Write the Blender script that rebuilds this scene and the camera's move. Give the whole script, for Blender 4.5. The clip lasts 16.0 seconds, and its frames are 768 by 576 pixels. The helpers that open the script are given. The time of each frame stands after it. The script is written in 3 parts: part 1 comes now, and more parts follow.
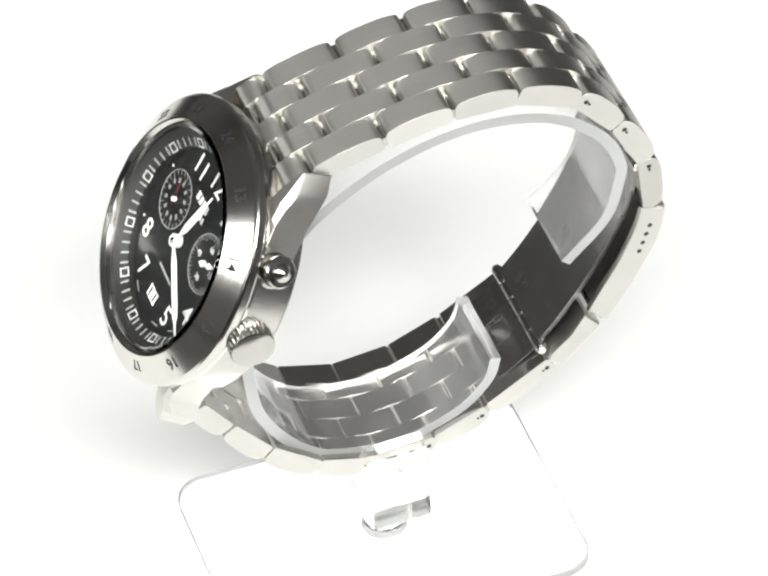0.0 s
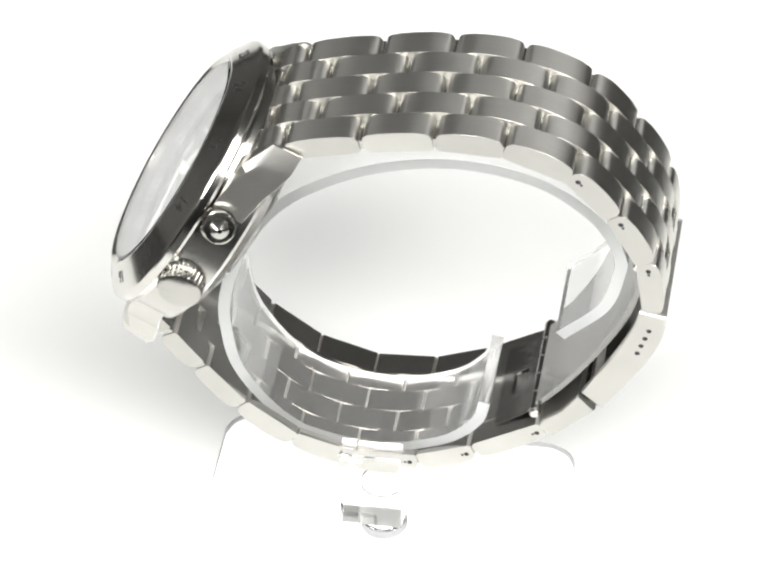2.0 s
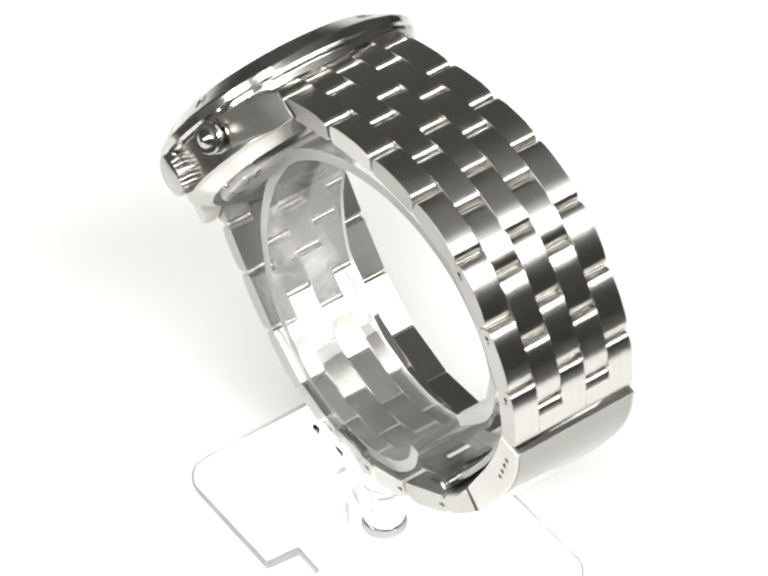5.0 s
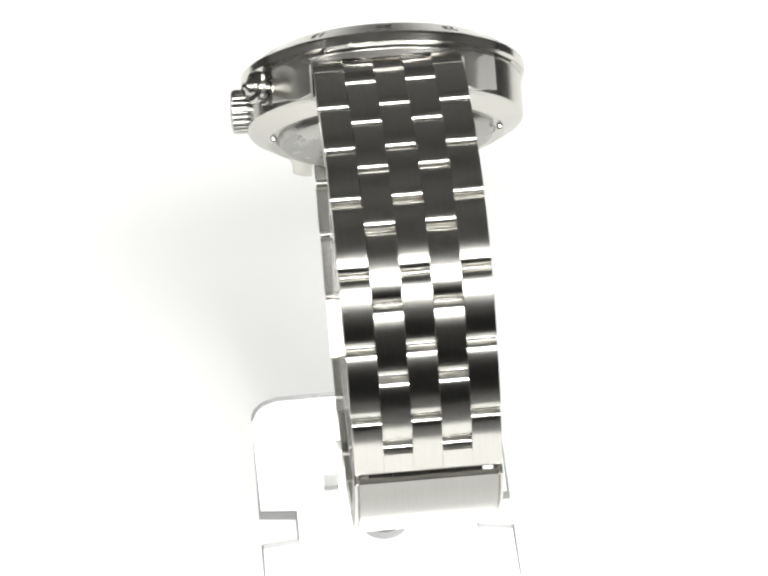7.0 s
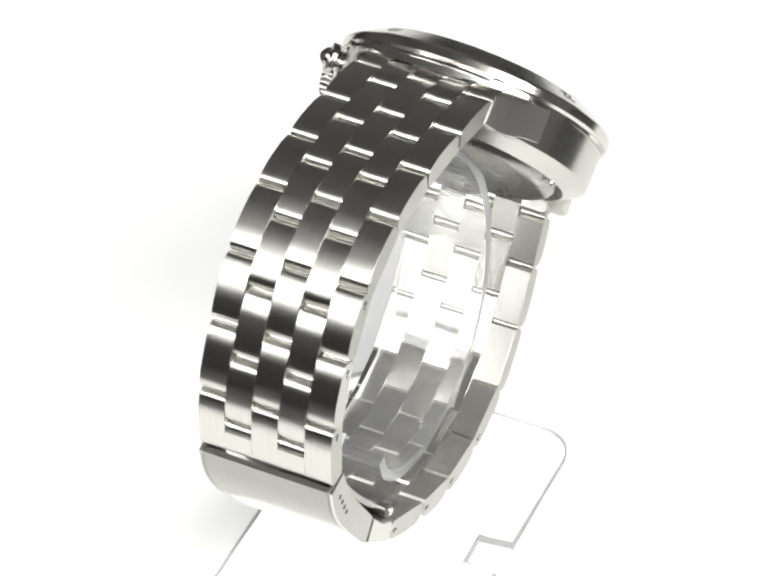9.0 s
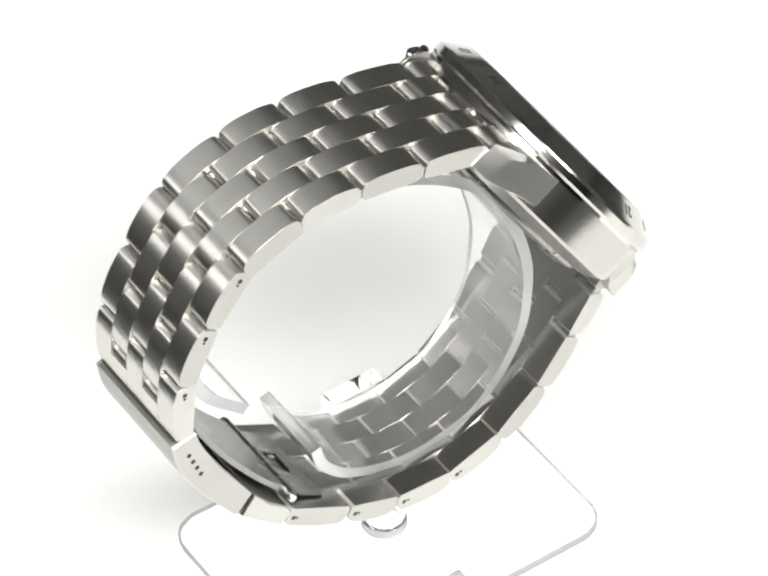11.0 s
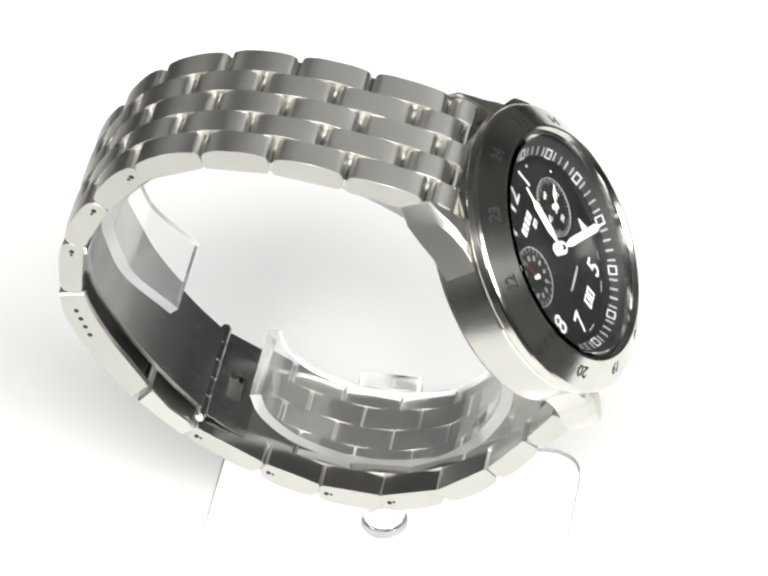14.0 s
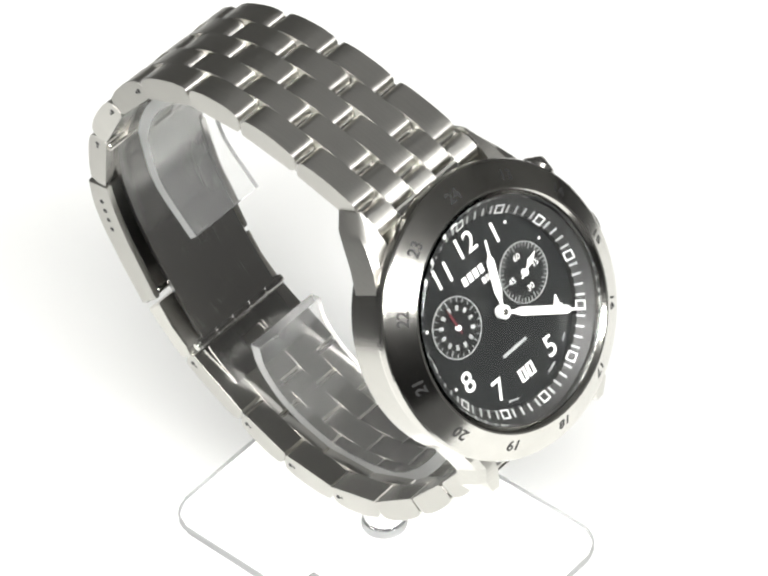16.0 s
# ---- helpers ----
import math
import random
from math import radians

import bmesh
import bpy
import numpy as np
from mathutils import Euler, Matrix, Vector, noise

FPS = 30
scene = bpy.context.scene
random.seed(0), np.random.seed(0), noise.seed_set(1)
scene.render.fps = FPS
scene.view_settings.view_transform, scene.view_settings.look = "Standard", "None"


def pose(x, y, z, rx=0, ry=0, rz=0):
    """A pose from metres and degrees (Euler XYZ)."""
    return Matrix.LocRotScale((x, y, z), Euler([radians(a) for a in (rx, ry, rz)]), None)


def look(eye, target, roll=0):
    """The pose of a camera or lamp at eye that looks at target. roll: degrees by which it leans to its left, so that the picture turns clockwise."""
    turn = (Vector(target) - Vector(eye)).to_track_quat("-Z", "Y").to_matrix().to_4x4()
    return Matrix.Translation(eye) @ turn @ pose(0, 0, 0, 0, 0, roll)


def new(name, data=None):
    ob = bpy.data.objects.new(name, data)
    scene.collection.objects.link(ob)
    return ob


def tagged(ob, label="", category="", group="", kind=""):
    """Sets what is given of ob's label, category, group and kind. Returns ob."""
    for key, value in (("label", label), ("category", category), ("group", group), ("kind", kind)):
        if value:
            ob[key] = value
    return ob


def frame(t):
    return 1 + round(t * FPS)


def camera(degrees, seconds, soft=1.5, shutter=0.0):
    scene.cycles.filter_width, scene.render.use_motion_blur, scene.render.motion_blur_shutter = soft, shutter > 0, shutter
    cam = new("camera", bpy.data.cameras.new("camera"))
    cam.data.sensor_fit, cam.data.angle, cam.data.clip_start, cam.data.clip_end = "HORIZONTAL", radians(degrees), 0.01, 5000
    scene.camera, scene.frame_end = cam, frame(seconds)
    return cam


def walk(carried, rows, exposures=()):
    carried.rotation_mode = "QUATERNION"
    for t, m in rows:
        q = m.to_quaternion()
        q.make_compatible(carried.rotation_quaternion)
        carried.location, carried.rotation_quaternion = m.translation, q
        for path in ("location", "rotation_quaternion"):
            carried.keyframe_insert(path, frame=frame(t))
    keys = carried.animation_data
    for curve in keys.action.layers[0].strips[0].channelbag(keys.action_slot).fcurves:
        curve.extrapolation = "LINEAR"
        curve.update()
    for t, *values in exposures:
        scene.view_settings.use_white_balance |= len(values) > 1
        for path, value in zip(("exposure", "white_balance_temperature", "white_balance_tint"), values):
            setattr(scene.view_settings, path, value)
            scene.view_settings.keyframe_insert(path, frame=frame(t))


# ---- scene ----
MM = 0.001
RATE = -15.0735          # turntable, degrees a second
PHASE = 18.50            # turn of the watch at 0 s

# camera: stands still on a stand, telephoto, looking 45 degrees down
cam = camera(11.638, 16.0, soft=2.4)


def camera_pose():
    p, y, r = radians(45.669), radians(0.2126), radians(-2.384)
    f = Vector((math.sin(y) * math.cos(p), math.cos(y) * math.cos(p), -math.sin(p)))
    rt = Vector((math.cos(y), -math.sin(y), 0))
    up = rt.cross(f)
    right = math.cos(r) * rt + math.sin(r) * up
    top = -math.sin(r) * rt + math.cos(r) * up
    m = Matrix((right, top, -f)).transposed().to_4x4()
    m.translation = (0.0, -0.410, 0.4776)
    return m


walk(cam, [(0, camera_pose()), (16, camera_pose())], exposures=[(0, 0.0), (16, 0.0)])

# ---------------------------------------------------------------- light
world = bpy.data.worlds.new("studio")
world.use_nodes = True
world.node_tree.nodes["Background"].inputs[0].default_value = (0.5, 0.5, 0.5, 1)
world.node_tree.nodes["Background"].inputs[1].default_value = 0.02
scene.world = world


def area(name, eye, target, sx, sy, watts, colour=(1, 1, 1)):
    d = bpy.data.lights.new(name, "AREA")
    d.shape, d.size, d.size_y, d.energy, d.color = "RECTANGLE", sx, sy, watts, colour
    ob = new(name, d)
    ob.matrix_world = look(eye, target)
    return ob


area("softbox_key", (0.58, -0.52, 0.82), (0, 0, 0.04), 0.48, 0.46, 7.2, (1.0, 0.995, 0.98))
area("softbox_front", (0.05, -0.76, 1.04), (0, 0, 0.04), 1.0, 0.34, 21.5, (1.0, 0.995, 0.98))
area("softbox_side", (-0.80, -0.46, 0.72), (0, 0, 0.05), 0.52, 0.33, 5.8, (1.0, 0.995, 0.985))


# ---------------------------------------------------------------- materials
def material(name):
    m = bpy.data.materials.new(name)
    m.use_nodes = True
    nt = m.node_tree
    return m, nt, nt.nodes["Principled BSDF"]


def add(nt, kind, **vals):
    n = nt.nodes.new(kind)
    for k, v in vals.items():
        n.inputs[k].default_value = v
    return n


def steel(name, colour, rough, stretch, relief, wear=0.06, brushed=None):
    """Brushed steel: fine lines across the given axes, smudges, a little wear."""
    m, nt, b = material(name)
    L = nt.links
    tc = nt.nodes.new("ShaderNodeTexCoord")
    mp = add(nt, "ShaderNodeMapping", Scale=stretch)
    L.new(tc.outputs["Object"], mp.inputs[0])
    lines = add(nt, "ShaderNodeTexNoise", Scale=1.0, Detail=3.0, Roughness=0.6)
    L.new(mp.outputs[0], lines.inputs["Vector"])
    smudge = add(nt, "ShaderNodeTexNoise", Scale=140.0, Detail=3.0, Roughness=0.55)
    L.new(tc.outputs["Object"], smudge.inputs["Vector"])
    rr = add(nt, "ShaderNodeMapRange", **{"From Min": 0.25, "From Max": 0.75, "To Min": rough - wear, "To Max": rough + wear})
    mixv = add(nt, "ShaderNodeMath")
    mixv.operation = "MULTIPLY_ADD"
    mixv.inputs[1].default_value = 0.5
    half = add(nt, "ShaderNodeMath")
    half.operation = "MULTIPLY"
    half.inputs[1].default_value = 0.5
    L.new(smudge.outputs[0], half.inputs[0])
    L.new(lines.outputs[0], mixv.inputs[0])
    L.new(half.outputs[0], mixv.inputs[2])
    L.new(mixv.outputs[0], rr.inputs[0])
    L.new(rr.outputs[0], b.inputs["Roughness"])
    cr = add(nt, "ShaderNodeMix")
    cr.data_type = "RGBA"
    cr.inputs[6].default_value = (*[c * 0.84 for c in colour], 1)
    cr.inputs[7].default_value = (*[min(1, c * 1.07) for c in colour], 1)
    L.new(lines.outputs[0], cr.inputs[0])
    L.new(cr.outputs[2], b.inputs["Base Color"])
    b.inputs["Metallic"].default_value = 1.0
    if brushed:
        b.inputs["Anisotropic"].default_value = 0.95
        vt = add(nt, "ShaderNodeVectorTransform", Vector=brushed)
        vt.vector_type, vt.convert_from, vt.convert_to = "VECTOR", "OBJECT", "WORLD"
        L.new(vt.outputs[0], b.inputs["Tangent"])
    if relief:
        bp = add(nt, "ShaderNodeBump", Strength=relief, Distance=0.00004)
        L.new(lines.outputs[0], bp.inputs["Height"])
        L.new(bp.outputs[0], b.inputs["Normal"])
    return m


def paint(name, colour, rough, spots=0.06, scale=400.0, metallic=0.0):
    m, nt, b = material(name)
    tc = nt.nodes.new("ShaderNodeTexCoord")
    n = add(nt, "ShaderNodeTexNoise", Scale=scale, Detail=4.0, Roughness=0.6)
    nt.links.new(tc.outputs["Object"], n.inputs["Vector"])
    cr = add(nt, "ShaderNodeMix")
    cr.data_type = "RGBA"
    cr.inputs[6].default_value = (*[c * (1 - spots) for c in colour], 1)
    cr.inputs[7].default_value = (*[min(1, c * (1 + spots)) for c in colour], 1)
    nt.links.new(n.outputs[0], cr.inputs[0])
    nt.links.new(cr.outputs[2], b.inputs["Base Color"])
    b.inputs["Roughness"].default_value = rough
    b.inputs["Metallic"].default_value = metallic
    return m


def clear(name, ior, colour, rough):
    m, nt, b = material(name)
    b.inputs["Base Color"].default_value = (*colour, 1)
    b.inputs["Transmission Weight"].default_value = 1.0
    b.inputs["IOR"].default_value = ior
    tc = nt.nodes.new("ShaderNodeTexCoord")
    n = add(nt, "ShaderNodeTexNoise", Scale=90.0, Detail=5.0, Roughness=0.6)
    nt.links.new(tc.outputs["Object"], n.inputs["Vector"])
    rr = add(nt, "ShaderNodeMapRange", **{"From Min": 0.4, "From Max": 0.8, "To Min": rough, "To Max": rough * 1.6})
    nt.links.new(n.outputs[0], rr.inputs[0])
    nt.links.new(rr.outputs[0], b.inputs["Roughness"])
    return m


STEEL = (0.61, 0.60, 0.565)
M_LINK = steel("brushed_steel", STEEL, 0.32, (90, 7000, 90), 0.0, 0.02, (0, 1, 0))
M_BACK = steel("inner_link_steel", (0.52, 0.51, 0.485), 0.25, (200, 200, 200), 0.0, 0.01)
M_CASE = steel("brushed_case_steel", (0.54, 0.53, 0.5), 0.23, (500, 500, 6000), 0.03, 0.015)
M_LUG = steel("brushed_lug_steel", (0.62, 0.61, 0.575), 0.36, (500, 500, 6000), 0.03, 0.02)
# the shade under the case is put into this darker back steel
M_COVER = steel("shaded_back_steel", (0.36, 0.355, 0.335), 0.28, (500, 500, 500), 0.0, 0.02)
# darkened beyond its own tone: the dimmer paper it mirrors is in the colour
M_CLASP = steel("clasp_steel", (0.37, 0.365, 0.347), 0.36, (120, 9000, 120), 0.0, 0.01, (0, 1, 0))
M_BEZEL = steel("satin_bezel_steel", STEEL, 0.16, (300, 300, 300), 0.0, 0.008)
M_POLISH = steel("polished_steel", (0.70, 0.685, 0.65), 0.10, (300, 300, 300), 0.0, 0.03)
M_KNOB = steel("knob_steel", (0.47, 0.46, 0.435), 0.2, (300, 300, 300), 0.0, 0.04)
# base colour set darker than all the other steels
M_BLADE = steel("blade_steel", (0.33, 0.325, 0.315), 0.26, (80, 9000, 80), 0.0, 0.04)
M_DIAL = paint("black_dial_lacquer", (0.006, 0.007, 0.007), 0.35, 0.2, 900)
M_FLANGE = paint("dark_flange", (0.008, 0.0085, 0.008), 0.5, 0.2, 900)
M_WHITE = paint("white_print", (0.62, 0.63, 0.61), 0.5, 0.04, 1200)
M_MARK = paint("pale_mark_print", (0.42, 0.43, 0.42), 0.5, 0.05, 1200)
M_GREY = paint("grey_print", (0.24, 0.25, 0.245), 0.5, 0.05, 1200)
M_RED = paint("red_print", (0.09, 0.012, 0.015), 0.5, 0.1, 1200)
# print and engraving, also the shade in the pin and adjusting holes
M_INK = paint("ink_and_hole_dark", (0.02, 0.02, 0.02), 0.6, 0.2, 1500)
M_PAPER = paint("white_seamless_paper", (0.88, 0.885, 0.87), 0.8, 0.012, 30)
M_WALL = paint("pale_wall_paint", (0.4, 0.398, 0.388), 0.85, 0.08, 4)
M_PALE = paint("dark_wall_paint", (0.26, 0.259, 0.254), 0.85, 0.08, 4)
M_DARK = paint("dark_surround", (0.03, 0.03, 0.03), 0.9, 0.3, 9)
M_CEIL = paint("ceiling_paint", (0.8, 0.8, 0.785), 0.9, 0.03, 3)
M_ACRYL = clear("clear_acrylic", 1.49, (0.985, 0.99, 0.985), 0.006)
M_EDGE = clear("sawn_acrylic_edge", 1.49, (0.72, 0.73, 0.72), 0.3)
M_EDGE.node_tree.nodes["Principled BSDF"].inputs["Transmission Weight"].default_value = 0.7
# near-opaque grey: the refraction lines of the clear edge, put into colour
M_RIM = clear("plate_rim", 1.49, (0.36, 0.365, 0.365), 0.7)
M_RIM.node_tree.nodes["Principled BSDF"].inputs["Transmission Weight"].default_value = 0.12
M_CUFF = clear("milky_acrylic", 1.49, (0.985, 0.99, 0.985), 0.01)
M_CUFF.node_tree.nodes["Principled BSDF"].inputs["Transmission Weight"].default_value = 0.94
M_FROST = clear("hazy_acrylic", 1.2, (0.985, 0.985, 0.98), 0.03)
M_GLASS = clear("watch_glass", 1.36, (1, 1, 1), 0.0)


# ---------------------------------------------------------------- mesh helpers
def finish(bm, sharp=32):
    bmesh.ops.recalc_face_normals(bm, faces=bm.faces)
    for f in bm.faces:
        f.smooth = True
    for e in bm.edges:
        if len(e.link_faces) == 2 and e.calc_face_angle(0) > radians(sharp):
            e.smooth = False


def part(name, bm, material, parent, label="", sharp=32):
    finish(bm, sharp)
    me = bpy.data.meshes.new(name)
    bm.to_mesh(me)
    bm.free()
    me.materials.append(material)
    ob = new(name, me)
    ob.parent = parent
    if label:
        ob["label"] = label
    return ob


def lathe(bm, prof, n=96, m=Matrix(), close=False):
    """Turn a profile of (r, h) round the z axis of m."""
    rings = []
    for r, h in prof:
        if r < 1e-6:
            rings.append([bm.verts.new(m @ Vector((0, 0, h)))])
        else:
            rings.append([bm.verts.new(m @ Vector((r * math.cos(2 * math.pi * k / n), r * math.sin(2 * math.pi * k / n), h))) for k in range(n)])
    pairs = list(zip(rings, rings[1:]))
    if close:
        pairs.append((rings[-1], rings[0]))
    for a, b in pairs:
        for k in range(n):
            k2 = (k + 1) % n
            q = ([a[0]] if len(a) == 1 else [a[k], a[k2]]) + ([b[0]] if len(b) == 1 else [b[k2], b[k]])
            bm.faces.new(q)
    return bm


def prism(bm, poly, spans, m=Matrix()):
    """A polygon in the xz plane swept through (y, inset) spans; the inset shrinks it towards its middle."""
    cx = sum(p[0] for p in poly) / len(poly)
    cz = sum(p[1] for p in poly) / len(poly)
    rings = []
    for y, inset in spans:
        ring = []
        for x, z in poly:
            d = math.hypot(x - cx, z - cz) or 1
            k = 1 - inset / d
            ring.append(bm.verts.new(m @ Vector((cx + (x - cx) * k, y, cz + (z - cz) * k))))
        rings.append(ring)
    n = len(poly)
    for a, b in zip(rings, rings[1:]):
        for k in range(n):
            bm.faces.new((a[k], a[(k + 1) % n], b[(k + 1) % n], b[k]))
    bm.faces.new(rings[0][::-1])
    bm.faces.new(rings[-1])
    return bm


def box(bm, x0, x1, y0, y1, z0, z1, bevel=0.0, m=Matrix()):
    vs = [bm.verts.new(m @ Vector((x, y, z))) for x in (x0, x1) for y in (y0, y1) for z in (z0, z1)]
    fs = [bm.faces.new([vs[i] for i in q]) for q in ((0, 1, 3, 2), (4, 6, 7, 5), (0, 4, 5, 1), (2, 3, 7, 6), (0, 2, 6, 4), (1, 5, 7, 3))]
    if bevel:
        es = list({e for f in fs for e in f.edges})
        bmesh.ops.bevel(bm, geom=es, offset=bevel, segments=2, affect="EDGES", profile=0.5)
    return bm


def ribbon(bm, path, thick, y0, y1, edge=0.0):
    """A strip of a given thickness that follows a path in the xz plane, towards its right-hand side."""
    n = len(path)
    a, b = [], []
    for i, (x, z) in enumerate(path):
        x0, z0 = path[max(0, i - 1)]
        x1, z1 = path[min(n - 1, i + 1)]
        d = math.hypot(x1 - x0, z1 - z0)
        nx, nz = (z1 - z0) / d, -(x1 - x0) / d
        a.append((x, z))
        b.append((x + nx * thick, z + nz * thick))
    rows = []
    for i in range(n):
        rows.append([bm.verts.new((a[i][0], y0, a[i][1])), bm.verts.new((a[i][0], y1, a[i][1])),
                     bm.verts.new((b[i][0], y1, b[i][1])), bm.verts.new((b[i][0], y0, b[i][1]))])
    for p, q in zip(rows, rows[1:]):
        for k in range(4):
            bm.faces.new((p[k], p[(k + 1) % 4], q[(k + 1) % 4], q[k]))
    bm.faces.new(rows[0][::-1])
    bm.faces.new(rows[-1])
    if edge:
        es = [e for e in bm.edges if len(e.link_faces) == 2 and e.calc_face_angle(0) > 0.8]
        bmesh.ops.bevel(bm, geom=es, offset=edge, segments=2, affect="EDGES", profile=0.5)
    return bm


def smooth_path(pts, step):
    """Catmull-Rom through the points, in even steps."""
    out = []
    P = [2 * Vector(pts[0]) - Vector(pts[1])] + [Vector(p) for p in pts] + [2 * Vector(pts[-1]) - Vector(pts[-2])]
    for i in range(1, len(P) - 2):
        k = max(2, int((P[i + 1] - P[i]).length / step))
        for j in range(k):
            t = j / k
            out.append(0.5 * (2 * P[i] + (P[i + 1] - P[i - 1]) * t + (2 * P[i - 1] - 5 * P[i] + 4 * P[i + 1] - P[i + 2]) * t * t
                              + (3 * P[i] - P[i - 1] - 3 * P[i + 1] + P[i + 2]) * t ** 3))
    out.append(Vector(pts[-1]))
    return out


def text_mesh(body, size, m, name, material, parent, depth=0.02 * MM, label="", squash=1.0, bold=0.0):
    c = bpy.data.curves.new(name, "FONT")
    c.body, c.size, c.extrude, c.align_x, c.align_y = body, size, depth, "CENTER", "CENTER"
    c.resolution_u, c.offset = 3, bold
    tmp = bpy.data.objects.new("tmp", c)
    scene.collection.objects.link(tmp)
    me = bpy.data.meshes.new_from_object(tmp.evaluated_get(bpy.context.evaluated_depsgraph_get()))
    bpy.data.objects.remove(tmp)
    bpy.data.curves.remove(c)
    me.transform(m @ Matrix.Diagonal((squash, 1, 1, 1)))
    me.materials.clear()
    me.materials.append(material)
    ob = new(name, me)
    ob.parent = parent
    if label:
        ob["label"] = label
    return ob


# ---------------------------------------------------------------- the setting
def plane(name, m, sx, sy, material, label, thick=0.01):
    bm = bmesh.new()
    box(bm, -sx / 2, sx / 2, -sy / 2, sy / 2, -thick, 0, 0, m)
    ob = part(name, bm, material, None, label)
    tagged(ob, label, "wall" if "wall" in name else name, "", "structure")
    return ob


plane("ground", pose(0, 0.165, 0), 0.34, 0.67, M_PAPER, "white paper sheet under the clear display stand", 0.002)
# unseen surround, added: tones chosen for what steel and glass reflect
plane("floor", pose(0, 0, -0.002), 3.4, 3.4, M_DARK, "dark cloth spread round the white paper")
plane("wall_north", pose(0, 1.7, 0.9, 90, 0, 0), 3.4, 1.8, M_PALE, "unseen plain dark grey studio wall")
plane("wall_south", pose(0, -1.7, 0.9, -90, 0, 0), 3.4, 1.8, M_DARK, "unseen dark wall added behind the camera")
plane("wall_west", pose(-1.7, 0, 0.9, 0, 90, 0), 1.8, 3.4, M_WALL, "unseen plain grey studio wall")
plane("wall_east", pose(1.7, 0, 0.9, 0, -90, 0), 1.8, 3.4, M_WALL, "unseen plain grey studio wall")
plane("ceiling", pose(0, 0, 1.8, 180, 0, 0), 3.4, 3.4, M_CEIL, "unseen plain white ceiling of the studio")

# ---------------------------------------------------------------- display stand (millimetres, lifted 2 mm: its plate's top is z = 0)
UNIT = Matrix.Translation((0, 0, 2.1 * MM)) @ Matrix.Diagonal((MM, MM, MM, 1))


def scaled(bm):
    bmesh.ops.transform(bm, matrix=UNIT, verts=bm.verts)
    return bm


def display_stand():
    stand = new("watch_stand")
    tagged(stand, "clear acrylic watch stand with notched base plate and open cuff", "display stand")
    # base plate with round corners and a square notch in each long side
    x0, x1, y0, y1, r = -30.4, 29.6, -20.7, 21.4, 4.5
    pts = []
    for cx, cy, a0 in ((x1 - r, y1 - r, 0), (x0 + r, y1 - r, 90), (x0 + r, y0 + r, 180), (x1 - r, y0 + r, 270)):
        arc = [(cx + r * math.cos(radians(a0 + k * 15)), cy + r * math.sin(radians(a0 + k * 15))) for k in range(7)]
        pts += arc
        if a0 == 0:
            pts += [(2.3, y1), (2.3, 15.2), (-4.4, 15.2), (-4.4, y1)]
        if a0 == 180:
            pts += [(-4.4, y0), (-4.4, -14.3), (2.3, -14.3), (2.3, y0)]
    bm = bmesh.new()
    top = [bm.verts.new((x, y, 0)) for x, y in pts]
    low = [bm.verts.new((x, y, -2)) for x, y in pts]
    n = len(pts)
    for k in range(n):
        bm.faces.new((top[k], low[k], low[(k + 1) % n], top[(k + 1) % n]))
    bm.faces.new(top)
    bm.faces.new(low[::-1])
    es = [e for e in bm.edges if abs(e.verts[0].co.z - e.verts[1].co.z) < 0.01]
    bmesh.ops.bevel(bm, geom=es, offset=0.36, segments=1, affect="EDGES", profile=0.5)
    parts = [part("base_plate", scaled(bm), M_ACRYL, stand, "clear acrylic base plate with two notches")]
    bm = bmesh.new()
    lathe(bm, [(3.0, 0.06), (3.7, 0.06), (3.95, 0.3), (3.95, 2.2), (3.7, 2.5), (3.55, 2.6), (3.55, 10.7), (3.3, 10.7), (3.3, 1.2), (3.0, 1.0)], 48, close=True)
    parts.append(part("post", scaled(bm), M_ACRYL, stand, "short clear acrylic tube post"))
    # saddle that comes round the bracelet and carries the cuff
    bm = bmesh.new()
    poly = [(-9.9, 10.8), (6.0, 10.8), (6.0, 13.4), (-7.6, 13.4), (-7.6, 24.3), (-5.6, 24.3), (-5.6, 26.4), (-9.3, 26.4), (-9.9, 25.8)]
    prism(bm, poly, ((-4.8, 0.25), (-4.55, 0), (4.95, 0), (5.2, 0.25)), Matrix.Rotation(radians(90), 4, "Z"))
    parts.append(part("saddle", scaled(bm), M_FROST, stand, "bent hazy clear acrylic saddle under the cuff"))
    path = smooth_path([(18.9, 38.0), (17.6, 33.4), (13, 28.4), (6, 25.3), (0, 24.4), (-5, 24.9), (-10, 26.2), (-13.6, 28), (-18.2, 32.9), (-22.2, 40),
                        (-23.6, 47), (-23.6, 56), (-20, 68), (-12.8, 79), (0, 87.3), (14, 90.6), (27, 88.3), (36, 81.5), (39.8, 74), (39.7, 69.5), (37.4, 62),
                        (30.6, 54.6)], 1.4)
    bm = bmesh.new()
    ribbon(bm, [tuple(p) for p in path], 1.9, -5.5, 9.2, 0.3)
    parts.append(part("cuff", scaled(bm), M_CUFF, stand, "open C-shaped clear, slightly milky acrylic cuff"))
    for p in parts:
        p.visible_shadow = False
        p.data.materials.append(M_RIM if p in parts[:2] else M_EDGE)
    for f in parts[0].data.polygons:      # sawn rims are matt; their grey stands in for dark surroundings refracted there
        f.material_index = int(abs(f.normal.z) < 0.9)
